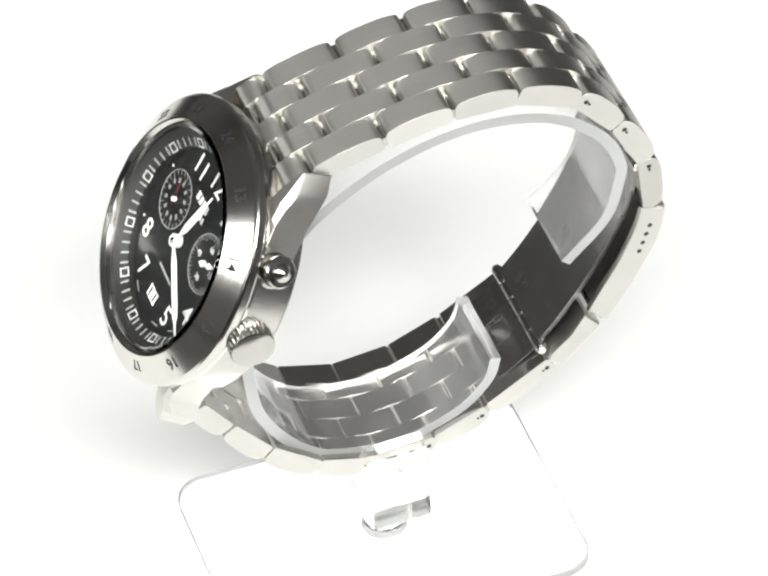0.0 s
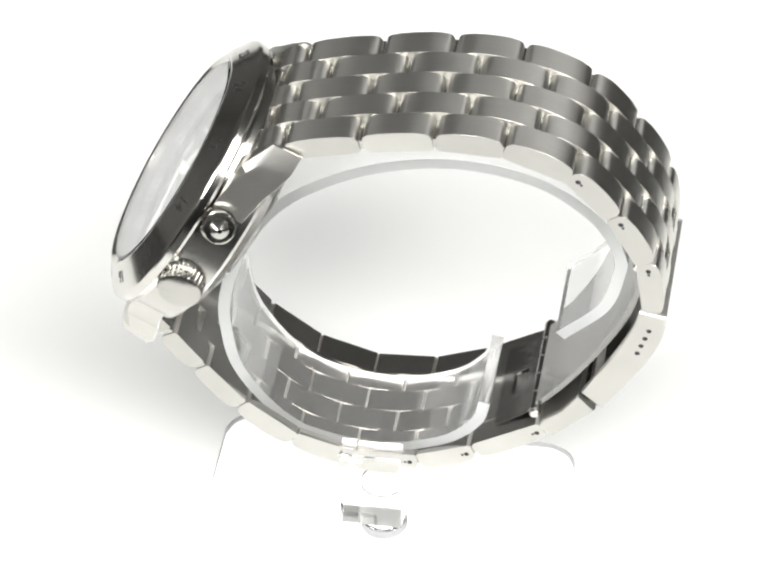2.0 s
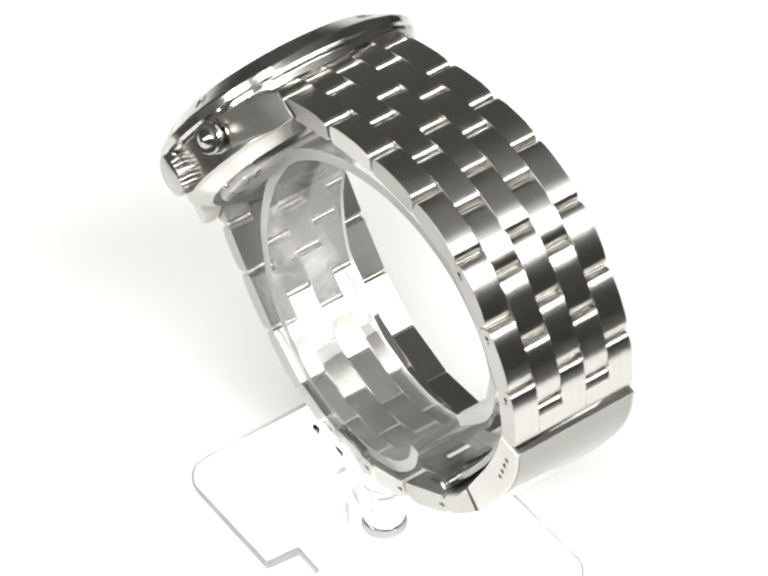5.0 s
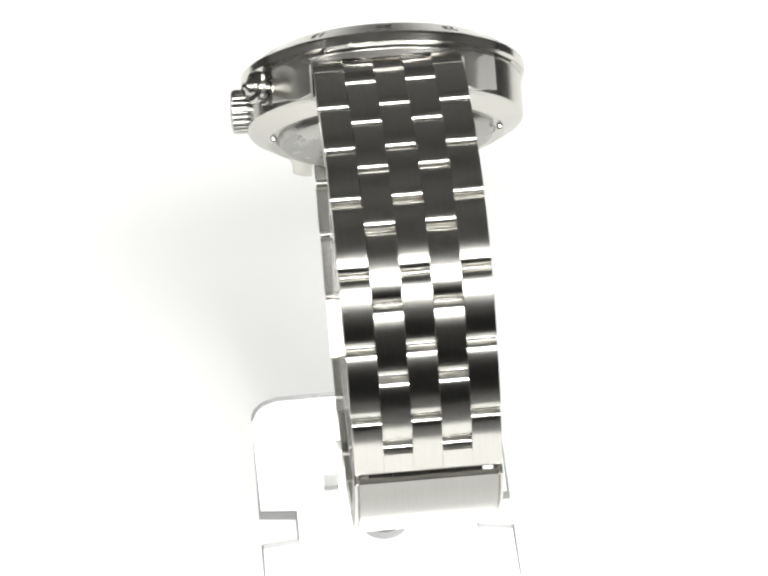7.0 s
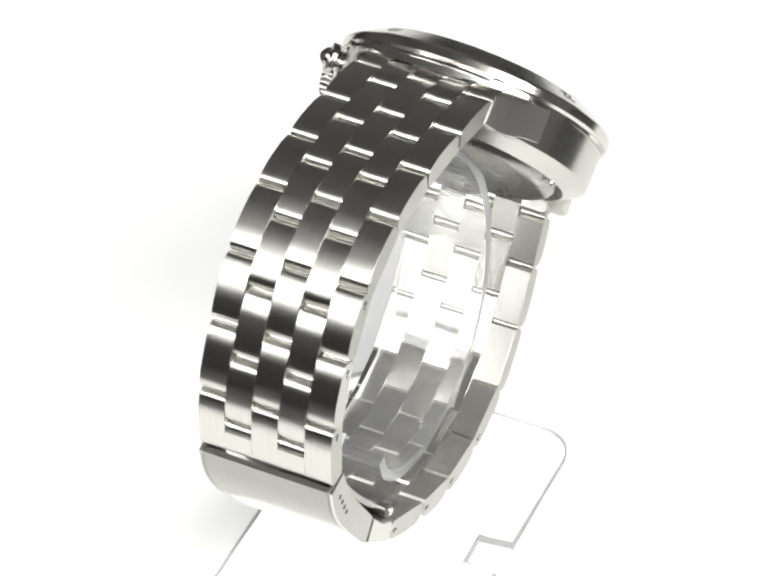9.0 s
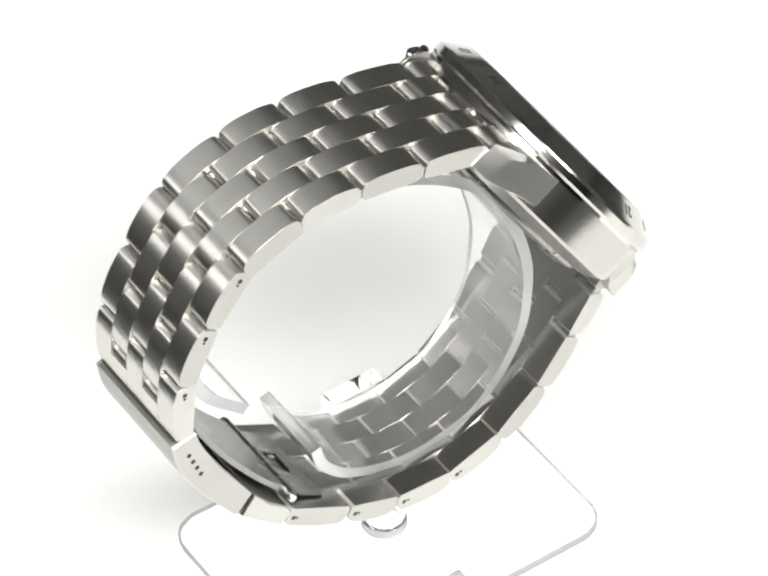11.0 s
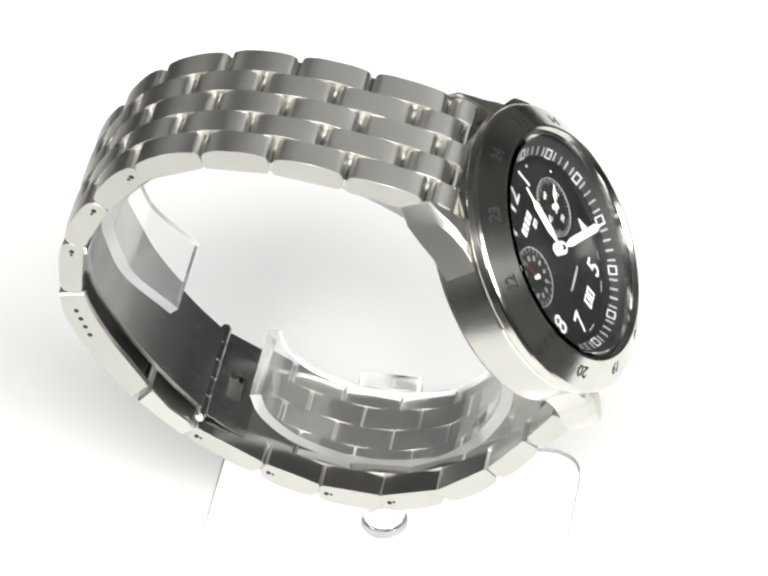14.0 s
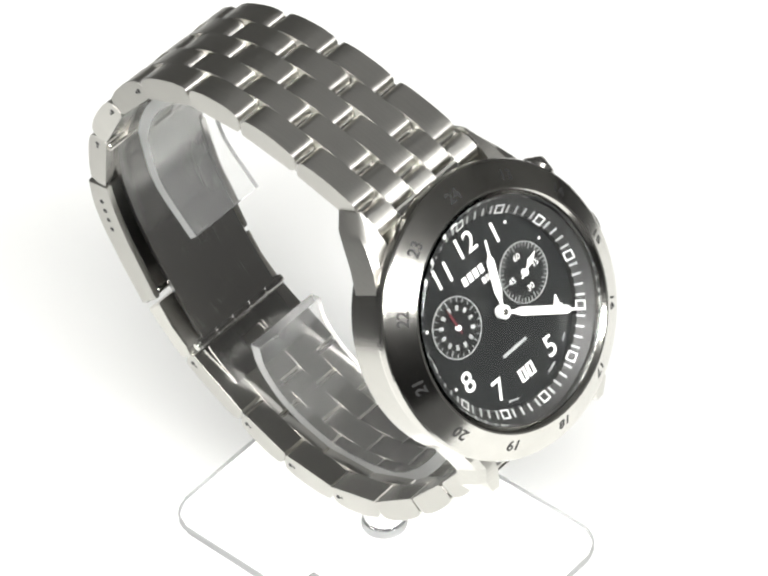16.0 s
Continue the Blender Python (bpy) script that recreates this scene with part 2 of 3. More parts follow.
    for f in parts[1].data.polygons:
        f.material_index = int(f.center.z < 3.4 * MM and abs(f.normal.z) < 0.9)
    for f in parts[3].data.polygons:
        f.material_index = int(abs(f.normal.y) > 0.3)
    return stand


# ---------------------------------------------------------------- the watch
NV = Vector((-0.85, 0, 0.526)).normalized()
D12 = Vector((0.526, 0, 0.85)).normalized()
HEAD = Matrix(((0, D12.x, NV.x, 0), (-1, 0, 0, 0), (0, D12.z, NV.z, 0), (0, 0, 0, 1)))
HEAD = HEAD @ Matrix.Rotation(radians(-1.4), 4, "Y")
HEAD.translation = 64.0 * NV + 47.2 * D12 + Vector((0, 4.3, 0))


def clock(angle, r, h=0.0):
    """A place on the dial: clockwise degrees from twelve, radius, height."""
    a = radians(angle)
    return Vector((r * math.sin(a), r * math.cos(a), h))


DIAL = HEAD @ Matrix.Translation((0, -0.35, -1.2))      # the dial lies lower than the bezel
PRINT = HEAD @ Matrix.Translation((0, -0.65, -2.0))


def head_part(name, bm, material, parent, label="", sharp=32, frame_of=HEAD):
    bmesh.ops.transform(bm, matrix=frame_of, verts=bm.verts)
    return part(name, scaled(bm), material, parent, label, sharp)


def dial_bar(bm, angle, r, half_w, half_l, h, turn=0.0, depth=0.05):
    m = Matrix.Translation(clock(angle, r, h)) @ Matrix.Rotation(-radians(angle + turn), 4, "Z")
    box(bm, -half_w, half_w, -half_l, half_l, 0, depth, 0, m)
    return bm


def watch_head(watch):
    # case: middle with back cover
    bm = bmesh.new()
    lathe(bm, [(0, -10.0), (17.0, -10.0), (17.2, -10.2), (18.6, -10.4), (21.3, -8.9), (21.75, -8.4), (21.8, -2.5), (21.8, -2.2), (21.4, -1.9), (18, -1.9), (17.6, -2.2), (0, -2.2)], 128)
    case = head_part("case", bm, M_CASE, watch, "round brushed steel case", 14)
    bm = bmesh.new()
    lathe(bm, [(0, -11.6), (15.5, -11.6), (16.6, -11.1), (17.1, -10.3), (17.1, -10.04), (0, -10.04)], 128)
    head_part("case_back", bm, M_COVER, case, "plain satin case back")
    # bezel ring with sloping top
    bm = bmesh.new()
    lathe(bm, [(17.3, -0.6), (17.3, 1.95), (18.05, 2.72), (18.35, 2.75), (22.1, 0.35), (22.4, 0.08), (22.5, -0.2), (22.5, -1.3), (22.2, -1.75), (18.0, -1.75)], 200, close=True)
    bezel = head_part("bezel", bm, M_BEZEL, watch, "satin steel bezel engraved with hours 13 to 24", 9)
    slope = math.degrees(math.atan2(2.4, 3.75))
    for k in range(12):
        ang = 30 * (k + 1)
        m = HEAD @ Matrix.Translation(clock(ang, 20.0, 1.7)) @ Matrix.Rotation(-radians(ang), 4, "Z") @ Matrix.Rotation(-radians(slope), 4, "X")
        text_mesh(str(13 + k), 2.5, UNIT @ m, "numeral", M_INK, bezel, 0.02, bold=0.06)
    # fine coin edge between bezel and case
    bm = bmesh.new()
    n = 320
    rings = []
    for r, h in ((20.5, -1.74), (22.15, -1.74), (22.15, -2.3), (20.5, -2.3)):
        rings.append([bm.verts.new(((r - (0.16 if (k % 2 and r > 21) else 0)) * math.cos(2 * math.pi * k / n), (r - (0.16 if (k % 2 and r > 21) else 0)) * math.sin(2 * math.pi * k / n), h)) for k in range(n)])
    for a, b in zip(rings, rings[1:] + rings[:1]):
        for k in range(n):
            bm.faces.new((a[k], a[(k + 1) % n], b[(k + 1) % n], b[k]))
    head_part("coin_edge", bm, M_POLISH, watch, "finely knurled steel ring under the bezel", 60)
    for ang in (82, 278):
        bm = bmesh.new()
        lathe(bm, [(0, 0.35), (0.35, 0.3), (0.5, 0.0), (0.5, -0.4), (0, -0.4)], 16, Matrix.Translation(clock(ang, 17.9, -10.6)) @ Matrix.Rotation(radians(180), 4, "X"))
        head_part("case_screw", bm, M_POLISH, case, "small bright case-back screw")
    # dial and its flange
    bm = bmesh.new()
    lathe(bm, [(0, 0), (15.0, 0), (15.0, -0.6), (0, -0.6)], 96)
    dial = head_part("dial", bm, M_DIAL, watch, "black dial with white numerals and two subdials", frame_of=PRINT)
    bm = bmesh.new()
    lathe(bm, [(14.7, -0.75), (14.85, 0.2), (17.28, 1.7), (17.28, -1.2), (14.7, -1.2)], 96, close=True)
    head_part("flange", bm, M_FLANGE, watch, "dark inner flange with minute marks", frame_of=DIAL)
    tilt = math.degrees(math.atan2(1.5, 2.43))
    for k in range(60):
        if k % 5 == 0:
            bm = bmesh.new()
            m = Matrix.Translation(clock(6 * k, 15.25, 0.46)) @ Matrix.Rotation(-radians(6 * k), 4, "Z") @ Matrix.Rotation(radians(tilt), 4, "X")
            for x0, x1, y0, y1 in ((-0.78, -0.54, -0.78, 0.78), (0.54, 0.78, -0.78, 0.78), (-0.54, 0.54, 0.54, 0.78), (-0.54, 0.54, -0.78, -0.54)):
                box(bm, x0, x1, y0, y1, 0, 0.06, 0, m)
            head_part("hour_mark", bm, M_MARK, dial, frame_of=DIAL)
        else:
            bm = bmesh.new()
            m = Matrix.Translation(clock(6 * k, 15.3, 0.49)) @ Matrix.Rotation(-radians(6 * k), 4, "Z") @ Matrix.Rotation(radians(tilt), 4, "X")
            box(bm, -0.17, 0.17, -0.7, 0.7, 0, 0.05, 0, m)
            head_part("minute_mark", bm, M_GREY, dial, frame_of=DIAL)
    for body, ang in (("12", 0), ("1", 30), ("4", 120), ("5", 150), ("7", 210), ("8", 240), ("11", 330)):
        m = PRINT @ Matrix.Translation(clock(ang, 11.7, 0.05) + Vector((0, 0.2, 0)))
        text_mesh(body, 4.7, UNIT @ m, "numeral", M_WHITE, dial, 0.03, "white printed numeral", bold=0.02)
    # subdials: a recessed ring with ticks and small figures
    for cx, cy, ticks, figs in ((-7.6, 2.5, 24, ()), (7.4, 2.4, 40, (("60", 0), ("15", 90), ("30", 180), ("45", 270)))):
        bm = bmesh.new()
        lathe(bm, [(4.7, 0.02), (4.7, 0.1), (4.6, 0.12), (4.56, 0.1), (4.56, 0.02)], 48, Matrix.Translation((cx, cy, 0)))
        sub = head_part("subdial", bm, M_GREY, dial, "subdial ring with fine white ticks", frame_of=PRINT)
        bm = bmesh.new()
        for k in range(ticks):
            a = 360 / ticks * k
            m = Matrix.Translation(Vector((cx, cy, 0.04)) + clock(a, 4.0)) @ Matrix.Rotation(-radians(a), 4, "Z")
            box(bm, -0.06, 0.06, -0.5 if k % 5 == 0 else -0.1, 0.5, 0, 0.05, 0, m)
        head_part("ticks", bm, M_GREY, sub, frame_of=PRINT)
        if figs:
            for body, a in figs:
                text_mesh(body, 1.35, UNIT @ PRINT @ Matrix.Translation(Vector((cx, cy, 0.05)) + clock(a, 2.6)), "figure", M_WHITE, sub, 0.03)
        else:
            bm = bmesh.new()
            for k in range(12):
                m = Matrix.Translation(Vector((cx, cy, 0.05)) + clock(30 * k, 2.95)) @ Matrix.Rotation(-radians(30 * k), 4, "Z")
                box(bm, -0.28, 0.28, -0.4, 0.4, 0, 0.04, 0, m)
            head_part("figure_bars", bm, M_GREY, sub, frame_of=PRINT)
        bm = bmesh.new()
        a, mat = (-8, M_RED) if cx < 0 else (62, M_WHITE)
        m = Matrix.Translation((cx, cy, 0.35)) @ Matrix.Rotation(-radians(a), 4, "Z")
        wd = 0.2 if cx < 0 else 0.55
        poly = [(-0.12, -1.1), (0.12, -1.1), (0.15, 1.0), (wd, 1.9), (0.0, 3.7), (-wd, 1.9), (-0.15, 1.0)]
        vs = [bm.verts.new(m @ Vector((x, y, 0))) for x, y in poly]
        up = [bm.verts.new(m @ Vector((x, y, 0.12))) for x, y in poly]
        bm.faces.new(vs[::-1])
        bm.faces.new(up)
        for k in range(len(poly)):
            bm.faces.new((vs[k], vs[(k + 1) % 7], up[(k + 1) % 7], up[k]))
        arm = head_part("subdial_hand", bm, mat, dial, "small subdial hand", frame_of=PRINT)
        bm = bmesh.new()
        r = 0.42 if cx < 0 else 0.55
        lathe(bm, [(0, -0.3), (r, -0.3), (r, 0.25), (0, 0.25)], 20, m)
        head_part("hub", bm, M_WHITE, arm, "white hub", frame_of=PRINT)
    # two date windows, printed lines and dots
    for dx in (-0.85, 0.85):
        bm = bmesh.new()
        box(bm, dx - 0.72, dx + 0.72, -11.55, -9.45, 0.02, 0.08)
        win = head_part("date_window", bm, M_WHITE, dial, "white big-date window", frame_of=PRINT)
        bm = bmesh.new()
        box(bm, dx - 0.16, dx + 0.2, -11.3, -9.7, 0.085, 0.11)
        head_part("date_digit_bar", bm, M_INK, win, frame_of=PRINT)
    bm = bmesh.new()
    for x0, x1, y0, y1 in ((-3.2, -2.3, 6.7, 8.1), (-2.0, -1.1, 6.7, 8.1), (-0.8, 0.1, 6.7, 8.1), (0.4, 1.3, 6.7, 8.1), (0.1, 0.75, 5.1, 6.1), (0.95, 1.6, 5.1, 6.1)):
        box(bm, x0, x1, y0, y1, 0.02, 0.07)
    head_part("print_bars", bm, M_WHITE, dial, "white printed lettering", frame_of=PRINT)
    bm = bmesh.new()
    box(bm, -2.6, 2.6, -6.4, -5.9, 0.02, 0.06)
    head_part("print_line", bm, M_GREY, dial, "fine printed line of lettering", frame_of=PRINT)
    for ang in (139, 161, 199):
        bm = bmesh.new()
        dial_bar(bm, ang, 13.4, 1.0 if ang > 150 else 0.7, 0.13, 0.02, 0.0, 0.04)
        head_part("scale_bar", bm, M_GREY, dial, "short grey printed bar", frame_of=PRINT)
    for ang in (38, 68, 248, 292, 328):
        bm = bmesh.new()
        lathe(bm, [(0, 0.02), (0.25, 0.02), (0.25, 0.08), (0, 0.08)], 12, Matrix.Translation(clock(ang, 13.6)))
        head_part("dot", bm, M_WHITE, dial, frame_of=PRINT)
    # hands
    for name, ang, length, w, h in (("hour_hand", 14, 11.2, 0.75, 0.7), ("minute_hand", 122, 15.4, 0.7, 1.0)):
        bm = bmesh.new()
        m = Matrix.Translation((0, 0, h)) @ Matrix.Rotation(-radians(ang), 4, "Z")
        poly = [(-0.25, 0), (0.25, 0), (0.3, 1.8), (w, 3.2), (w, length - 3.2), (0.22, length - 2.4), (0.15, length), (-0.15, length), (-0.22, length - 2.4), (-w, length - 3.2), (-w, 3.2), (-0.3, 1.8)]
        n = len(poly)
        vs = [bm.verts.new(m @ Vector((x, y, 0))) for x, y in poly]
        up = [bm.verts.new(m @ Vector((x * 0.85, y, 0.18))) for x, y in poly]
        bm.faces.new(vs[::-1])
        bm.faces.new(up)
        for k in range(n):
            bm.faces.new((vs[k], vs[(k + 1) % n], up[(k + 1) % n], up[k]))
        head_part(name, bm, M_WHITE, watch, "white luminous " + name.replace("_", " "), frame_of=DIAL)
    bm = bmesh.new()
    lathe(bm, [(0, 0), (1.05, 0), (1.05, 1.2), (0.95, 1.32), (0.55, 1.32), (0.5, 1.2), (0, 1.2)], 32)
    head_part("hand_hub", bm, M_WHITE, watch, "white hub of the hands", frame_of=DIAL)
    bm = bmesh.new()
    lathe(bm, [(0, 1.1), (0.48, 1.1), (0.48, 1.34), (0.38, 1.42), (0, 1.45)], 24)
    head_part("hub_pin", bm, M_KNOB, watch, "small steel pin in the hub", frame_of=DIAL)
    # crystal
    bm = bmesh.new()
    lathe(bm, [(0, 1.4), (17.25, 1.4), (17.25, 2.4), (16.9, 2.65), (0, 2.65)], 96)
    crystal = head_part("crystal", bm, M_GLASS, watch, "flat clear watch crystal")
    crystal.visible_shadow = False
    # lugs: they taper from the case to a square tip
    for sx in (-1, 1):
        for sb in (-1, 1):
            bm = bmesh.new()
            rows = []
            for b, a0, a1, top, low, drop in ((8.0, 11.35, 19.4, -2.1, -7.6, 0.1), (13.1, 11.35, 17.35, -2.1, -7.5, 0.1), (17.0, 11.4, 15.6, -2.4, -8.2, 0.3),
                                              (19.5, 11.4, 14.45, -2.7, -9.1, 1.0), (21.8, 11.4, 13.35, -3.5, -9.75, 1.8), (24.5, 11.4, 11.75, -4.9, -9.65, 0.6)):
                c = 0.1
                lean, wide = (0.1, 1.2 if sb < 0 else 0.0) if b > 21 else (0.0, 0.0)
                ring = [(a0, top), (0.7 * a1 + 0.3 * a0, top - 0.15 * drop), (a1, top - drop), (a1, low + c), (a1 - c, low), (a0, low)]
                rows.append([bm.verts.new((sx * (a + (wide if a > 11.45 else 0)) + 0.15, sb * (b + lean * (top - h)), h)) for a, h in ring])
            for p, q in zip(rows, rows[1:]):
                for k in range(6):
                    bm.faces.new((p[k], p[(k + 1) % 6], q[(k + 1) % 6], q[k]))
            bm.faces.new(rows[0][::-1])
            bm.faces.new(rows[-1])
            head_part("lug", bm, M_LUG, watch, "brushed steel lug with a square tip", 16)
    # pusher and crown
    m = Matrix.Translation(clock(59, 20.8, -4.5)) @ Matrix.Rotation(-radians(59), 4, "Z") @ Matrix.Rotation(radians(-90), 4, "X")
    bm = bmesh.new()
    lathe(bm, [(0, 0), (2.9, 0), (2.9, 0.8), (2.5, 1.1), (1.65, 1.2), (1.65, 1.9), (2.3, 2.0), (2.5, 2.25), (2.5, 2.95), (2.25, 3.25), (1.5, 3.35), (1.4, 3.75), (1.15, 4.0), (0.35, 4.5), (0, 4.5)], 40, m)
    head_part("pusher", bm, M_KNOB, watch, "polished round chronograph pusher with a pointed cap", 18)
    m = Matrix.Translation(clock(90, 20.2, -5.0)) @ Matrix.Rotation(-radians(90), 4, "Z") @ Matrix.Rotation(radians(-90), 4, "X")
    bm = bmesh.new()
    n = 120
    prof = [(0, 0), (2.4, 0), (2.4, 0.9), (3.35, 1.05), (3.5, 1.4), (3.5, 3.3), (3.3, 3.75), (2.7, 4.0), (0, 4.15)]
    rings = []
    for r, h in prof:
        if r == 0:
            rings.append([bm.verts.new(m @ Vector((0, 0, h)))] * n)
        else:
            rings.append([bm.verts.new(m @ Vector(((r - (0.2 if (k // 2) % 2 and 1.1 < h < 3.7 else 0)) * math.cos(2 * math.pi * k / n),
                                                  (r - (0.2 if (k // 2) % 2 and 1.1 < h < 3.7 else 0)) * math.sin(2 * math.pi * k / n), h))) for k in range(n)])
    for a, b in zip(rings, rings[1:]):
        for k in range(n):
            q = []
            for v in (a[k], a[(k + 1) % n], b[(k + 1) % n], b[k]):
                if v not in q:
                    q.append(v)
            bm.faces.new(q)
    head_part("crown", bm, M_KNOB, watch, "fluted steel winding crown")


# outer line of the bracelet, at the joints of its outer columns
UPPER = [(-16.4, 89.5), (-11.6, 92.0), (0.0, 95.05), (11.2, 96.8), (22.0, 96.4), (32.5, 92.0), (39.5, 83.9), (44.6, 74.2), (45.9, 63.0)]
LOWER = [(28.6, 33.0), (17.2, 26.0), (7.6, 22.1), (-3.3, 21.3), (-13.8, 24.8), (-22.4, 31.9), (-28.8, 40.2), (-33.6, 47.3), (-36.2, 50.8)]
THICK = 3.3
GAP = 0.7
CROWN = 0.2             # how far a link's outer face bulges


def link_piece(path, i0, i1, out, y0, y1):
    """One link along the path from i0 to i1, outer face towards out, between y0 and y1; its outer face is slightly crowned."""
    p, q = path[i0], path[i1]
    d = q - p
    L = d.length
    ex = d / L
    ez = Vector((-ex[1], ex[0]))
    if ez.dot(out) < 0:
        ez = -ez
    g = GAP / 2

    def on(sd, n):
        k = i0 + (i1 - i0) * sd / L
        k0 = min(int(k), len(path) - 2)
        return path[k0].lerp(path[k0 + 1], k - k0) + ez * n

    def flat(sd, n):
        return p + ex * sd + ez * n

    ends = ((0.0, -1.25), (0.1, -0.78), (0.3, -0.42), (0.6, -0.2), (1.0, -0.07), (1.5, 0.0))
    poly = [flat(g + 0.5, -THICK), flat(L - g - 0.5, -THICK), flat(L - g - 0.12, -THICK + 0.45)]
    poly += [on(L - g - a, n) for a, n in ends]
    poly += [on(L * f, CROWN * (1 - (2 * f - 1) ** 2)) for f in (0.74, 0.62, 0.5, 0.38, 0.26)]
    poly += [on(g + a, n) for a, n in ends[::-1]]
    poly += [flat(g + 0.12, -THICK + 0.45)]
    bm = bmesh.new()
    prism(bm, [tuple(v) for v in poly], ((y0 + 0.006, 0.03), (y0 + 0.04, 0), (y1 - 0.04, 0), (y1 - 0.006, 0.03)))
    return bm, ex, ez


def bracelet(watch):
    w0, w1 = -6.4, 15.15              # edges at the clasp; towards the case the bracelet widens a little

    def columns(near_case):
        a, b = w0 - 0.75 * near_case, w1 + 0.3 * near_case
        return [a + (b - a) * k / 5 for k in range(6)]

    centre = Vector((6.0, 60.0))
    for chain, lower in ((UPPER, False), (LOWER, True)):
        path = smooth_path(chain, 0.05)
        # arc places of the joints
        joints, i = [], 0
        for c in chain:
            while i < len(path) - 1 and (path[i] - Vector(c)).length > (path[i + 1] - Vector(c)).length:
                i += 1
            joints.append(i)
        for col in range(5):
            odd = col % 2
            stops = joints[:]
            if odd:
                f = 0.42
                stops = [joints[0]] + [int(a + (b - a) * f) for a, b in zip(joints, joints[1:])] + [joints[-1]]
            for k, (a, b) in enumerate(zip(stops, stops[1:])):
                p, q = path[a], path[b]
                mid = (p + q) / 2
                cols = columns(min(1.0, (k if lower else len(joints) - 2 - min(k, len(joints) - 2)) / (len(joints) - 3)))
                bm, ex, ez = link_piece(path, a, b, mid - centre, cols[col], cols[col + 1])
                lk = part("link", scaled(bm), M_LINK, watch)
                lk.data.materials.append(M_BACK)      # the skin side takes a darker steel without the brushing
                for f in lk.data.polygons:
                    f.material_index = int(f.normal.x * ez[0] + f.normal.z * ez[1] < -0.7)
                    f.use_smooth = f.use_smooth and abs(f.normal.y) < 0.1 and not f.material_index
                # pin holes in the sides of the removable links: dark discs for their shade
                if col in (0, 4) and ((not lower and k >= 5) or (lower and k <= 3)):
                    s = 1.9 if not lower else 1.6
                    c = p + ex * s - ez * 1.5
                    y = cols[0] + 0.015 if col == 0 else cols[5] - 0.015
                    hb = bmesh.new()
                    for off, r in ((0.0, 0.42), (0.75, 0.25)):
                        cc = c + ex * off
                        lathe(hb, [(0, -0.03), (r, -0.03), (r, 0.03), (0, 0.03)], 14, Matrix.Translation((cc[0], y, cc[1])) @ Matrix.Rotation(radians(90), 4, "X"))
                    part("pin_hole_disc", scaled(hb), M_INK, lk)
            # bars that show in the gaps, in the darker inner steel
            for k, a in enumerate(stops[1:-1]):
                cols = columns(min(1.0, (k if lower else max(0, len(joints) - 3 - k)) / (len(joints) - 3)))
                d = (path[min(a + 8, len(path) - 1)] - path[a - 8]).normalized()
                ez = Vector((-d[1], d[0]))
                if ez.dot(path[a] - centre) < 0:
                    ez = -ez
                c = path[a] - ez * 2.0
                bm = bmesh.new()
                lathe(bm, [(0, 0.15), (0.85, 0.15), (0.85, cols[1] - cols[0] - 0.15), (0, cols[1] - cols[0] - 0.15)], 16,
                      Matrix.Translation((c[0], cols[col + 1], c[1])) @ Matrix.Rotation(radians(90), 4, "X"))
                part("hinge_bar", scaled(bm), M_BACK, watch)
    # clasp: cover, its lower flap, the folding blade inside
    y0, y1 = w0 - 0.15, w1 + 0.15
    cover = smooth_path([(46.3, 62.6), (45.6, 57.5), (42.9, 51.0), (36.6, 40.8)], 1.2)
    inner = smooth_path([(33.4, 43.9), (38.2, 53.0), (41.2, 59.6), (42.2, 63.4)], 1.2)
    bm = bmesh.new()
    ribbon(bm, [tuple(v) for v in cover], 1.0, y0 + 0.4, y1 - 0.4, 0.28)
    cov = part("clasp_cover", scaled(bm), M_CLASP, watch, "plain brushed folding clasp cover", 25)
    for ya, yb in ((y0, y0 + 1.0), (y1 - 1.0, y1)):
        bm = bmesh.new()
        prism(bm, [tuple(v) for v in cover + inner], ((ya, 0.3), (ya + 0.3, 0), (yb - 0.3, 0), (yb, 0.3)))
        part("side_flange", scaled(bm), M_LINK, cov, "side flange of the clasp cover", 25)
    # dark discs laid on the flange give the shade of adjusting holes
    for y in (y0, y1):
        bm = bmesh.new()
        for k in range(4):
            c = Vector((43.7, 59.4)).lerp(Vector((42.0, 54.3)), k / 3)
            lathe(bm, [(0, -0.03), (0.42, -0.03), (0.42, 0.03), (0, 0.03)], 14, Matrix.Translation((c[0], y, c[1])) @ Matrix.Rotation(radians(90), 4, "X"))
        part("adjust_hole_discs", scaled(bm), M_INK, cov, "row of four dark discs in place of adjusting holes")
    bm = bmesh.new()
    flap = smooth_path([(35.6, 40.2), (32.3, 36.4), (28.8, 33.2)], 1.2)
    prism(bm, [tuple(v) for v in flap] + [(26.6, 34.6), (27.2, 36.4), (30.4, 39.5), (33.0, 43.2)], ((w0, 0.3), (w0 + 0.3, 0), (w1 - 0.3, 0), (w1, 0.3)))
    part("clasp_flap", scaled(bm), M_LINK, watch, "tapered brushed lower flap of the clasp", 25)
    bm = bmesh.new()
    blade = smooth_path([(41.0, 72.0), (41.2, 66.0), (39.4, 59.5), (35.4, 51.5), (30.2, 43.4), (25.6, 37.6)], 1.2)
    ribbon(bm, [tuple(v) for v in blade], -0.9, w0 + 2.3, w1 - 2.3, 0.15)
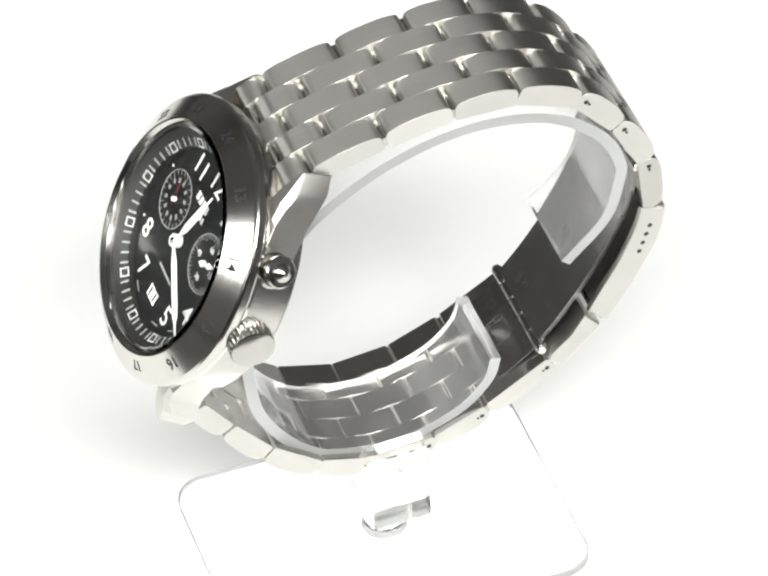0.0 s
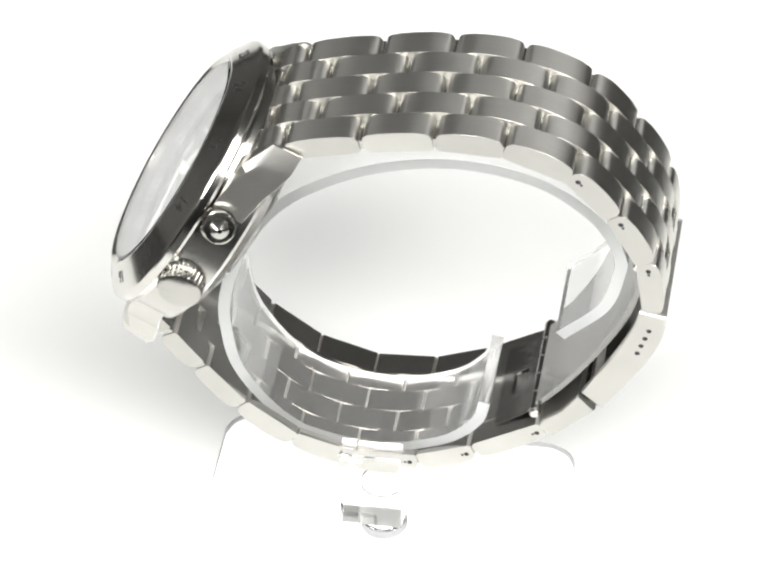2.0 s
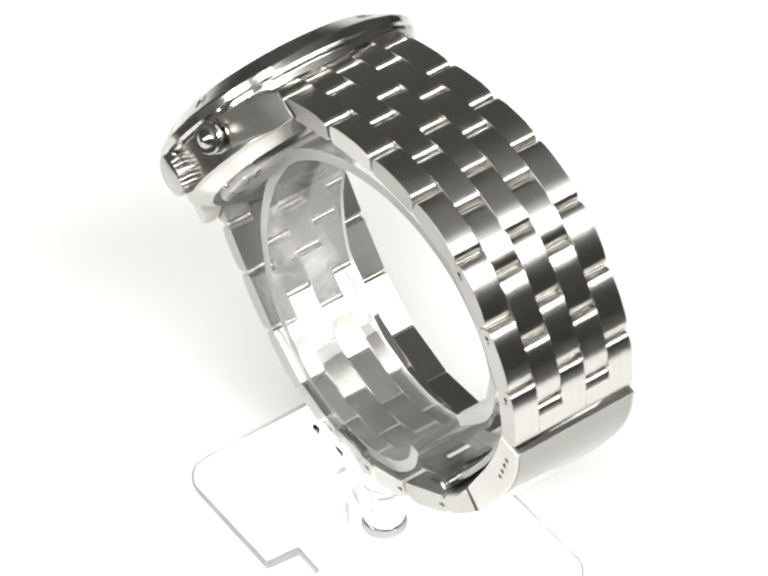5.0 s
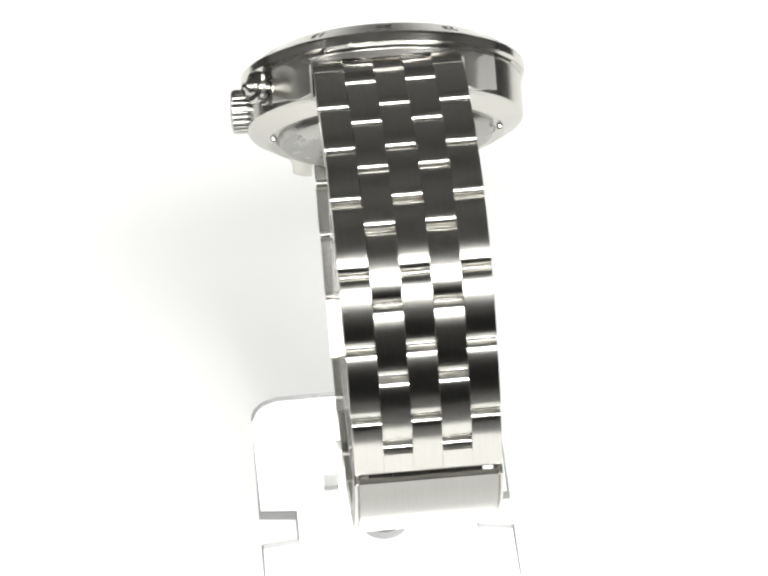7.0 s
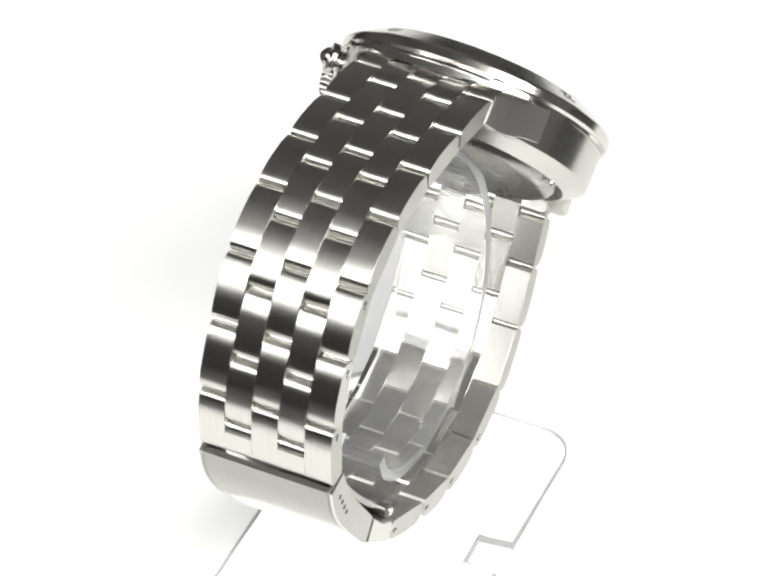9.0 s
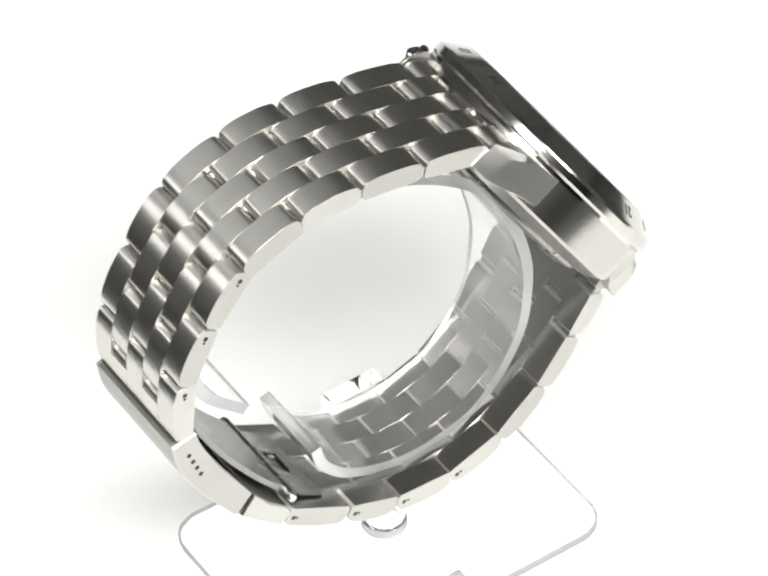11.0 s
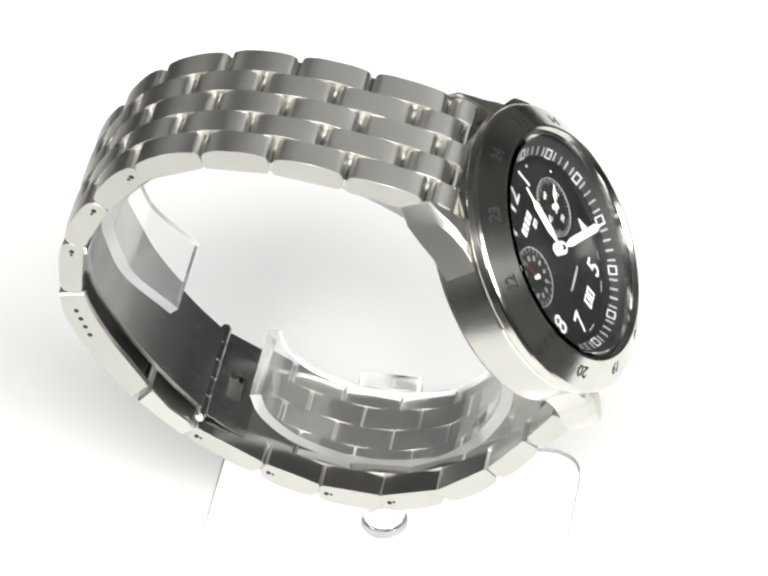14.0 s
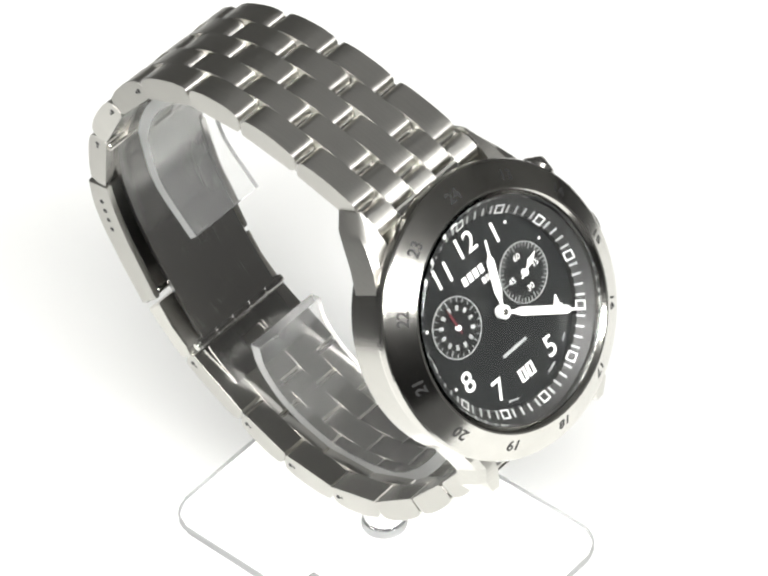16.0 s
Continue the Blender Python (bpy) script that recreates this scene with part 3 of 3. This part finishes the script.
    for x, z, r in ((25.9, 37.0, 0.75), (41.6, 71.8, 0.7), (34.4, 44.2, 0.6)):
        hb = bmesh.new()
        lathe(hb, [(0, w0 + 0.6), (r - 0.1, w0 + 0.6), (r, w0 + 0.75), (r, w1 - 0.75), (r - 0.1, w1 - 0.6), (0, w1 - 0.6)], 18,
              Matrix.Translation((x, 0, z)) @ Matrix.Rotation(radians(-90), 4, "X"))
        part("clasp_pin", scaled(hb), M_POLISH, watch, "bright hinge pin of the clasp")
    for k in range(5):                    # knuckles of the hinge, alternately on the blade and on the first link
        hb = bmesh.new()
        ya = w0 + 1.0 + (w1 - w0 - 2.0) * k / 5
        lathe(hb, [(0, ya + 0.12), (0.8, ya + 0.12), (0.95, ya + 0.25), (0.95, ya + (w1 - w0 - 2.0) / 5 - 0.25), (0.8, ya + (w1 - w0 - 2.0) / 5 - 0.12), (0, ya + (w1 - w0 - 2.0) / 5 - 0.12)], 18,
              Matrix.Translation((25.9, 0, 37.0)) @ Matrix.Rotation(radians(-90), 4, "X"))
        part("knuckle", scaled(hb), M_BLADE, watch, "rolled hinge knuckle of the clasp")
    hb = bmesh.new()
    tongue = [(25.2, 36.1), (22.2, 33.6), (19.3, 31.6)]
    for ya, yb, f0, f1 in ((w0 + 2.6, 1.6, 0.0, 1.0), (6.7, w1 - 2.6, 0.0, 1.0), (1.6, 6.7, 0.0, 0.3), (1.6, 6.7, 0.75, 1.0)):
        path = smooth_path(tongue, 0.4)
        ribbon(hb, [tuple(v) for v in path[int(f0 * (len(path) - 1)):int(f1 * (len(path) - 1)) + 1]], -0.3, ya, yb)
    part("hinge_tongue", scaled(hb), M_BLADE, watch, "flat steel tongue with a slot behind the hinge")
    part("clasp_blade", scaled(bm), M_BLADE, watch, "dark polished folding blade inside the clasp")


def wrist_watch():
    watch = new("wrist_watch")
    tagged(watch, "steel chronograph wristwatch with black dial and brushed five-row bracelet", "watch")
    watch_head(watch)
    bracelet(watch)
    return watch


stand = display_stand()
watch = wrist_watch()


def motions():
    for thing in (watch, stand):
        walk(thing, [(t, pose(0, 0, 0, 0, 0, PHASE + RATE * t)) for t in range(17)])


motions()
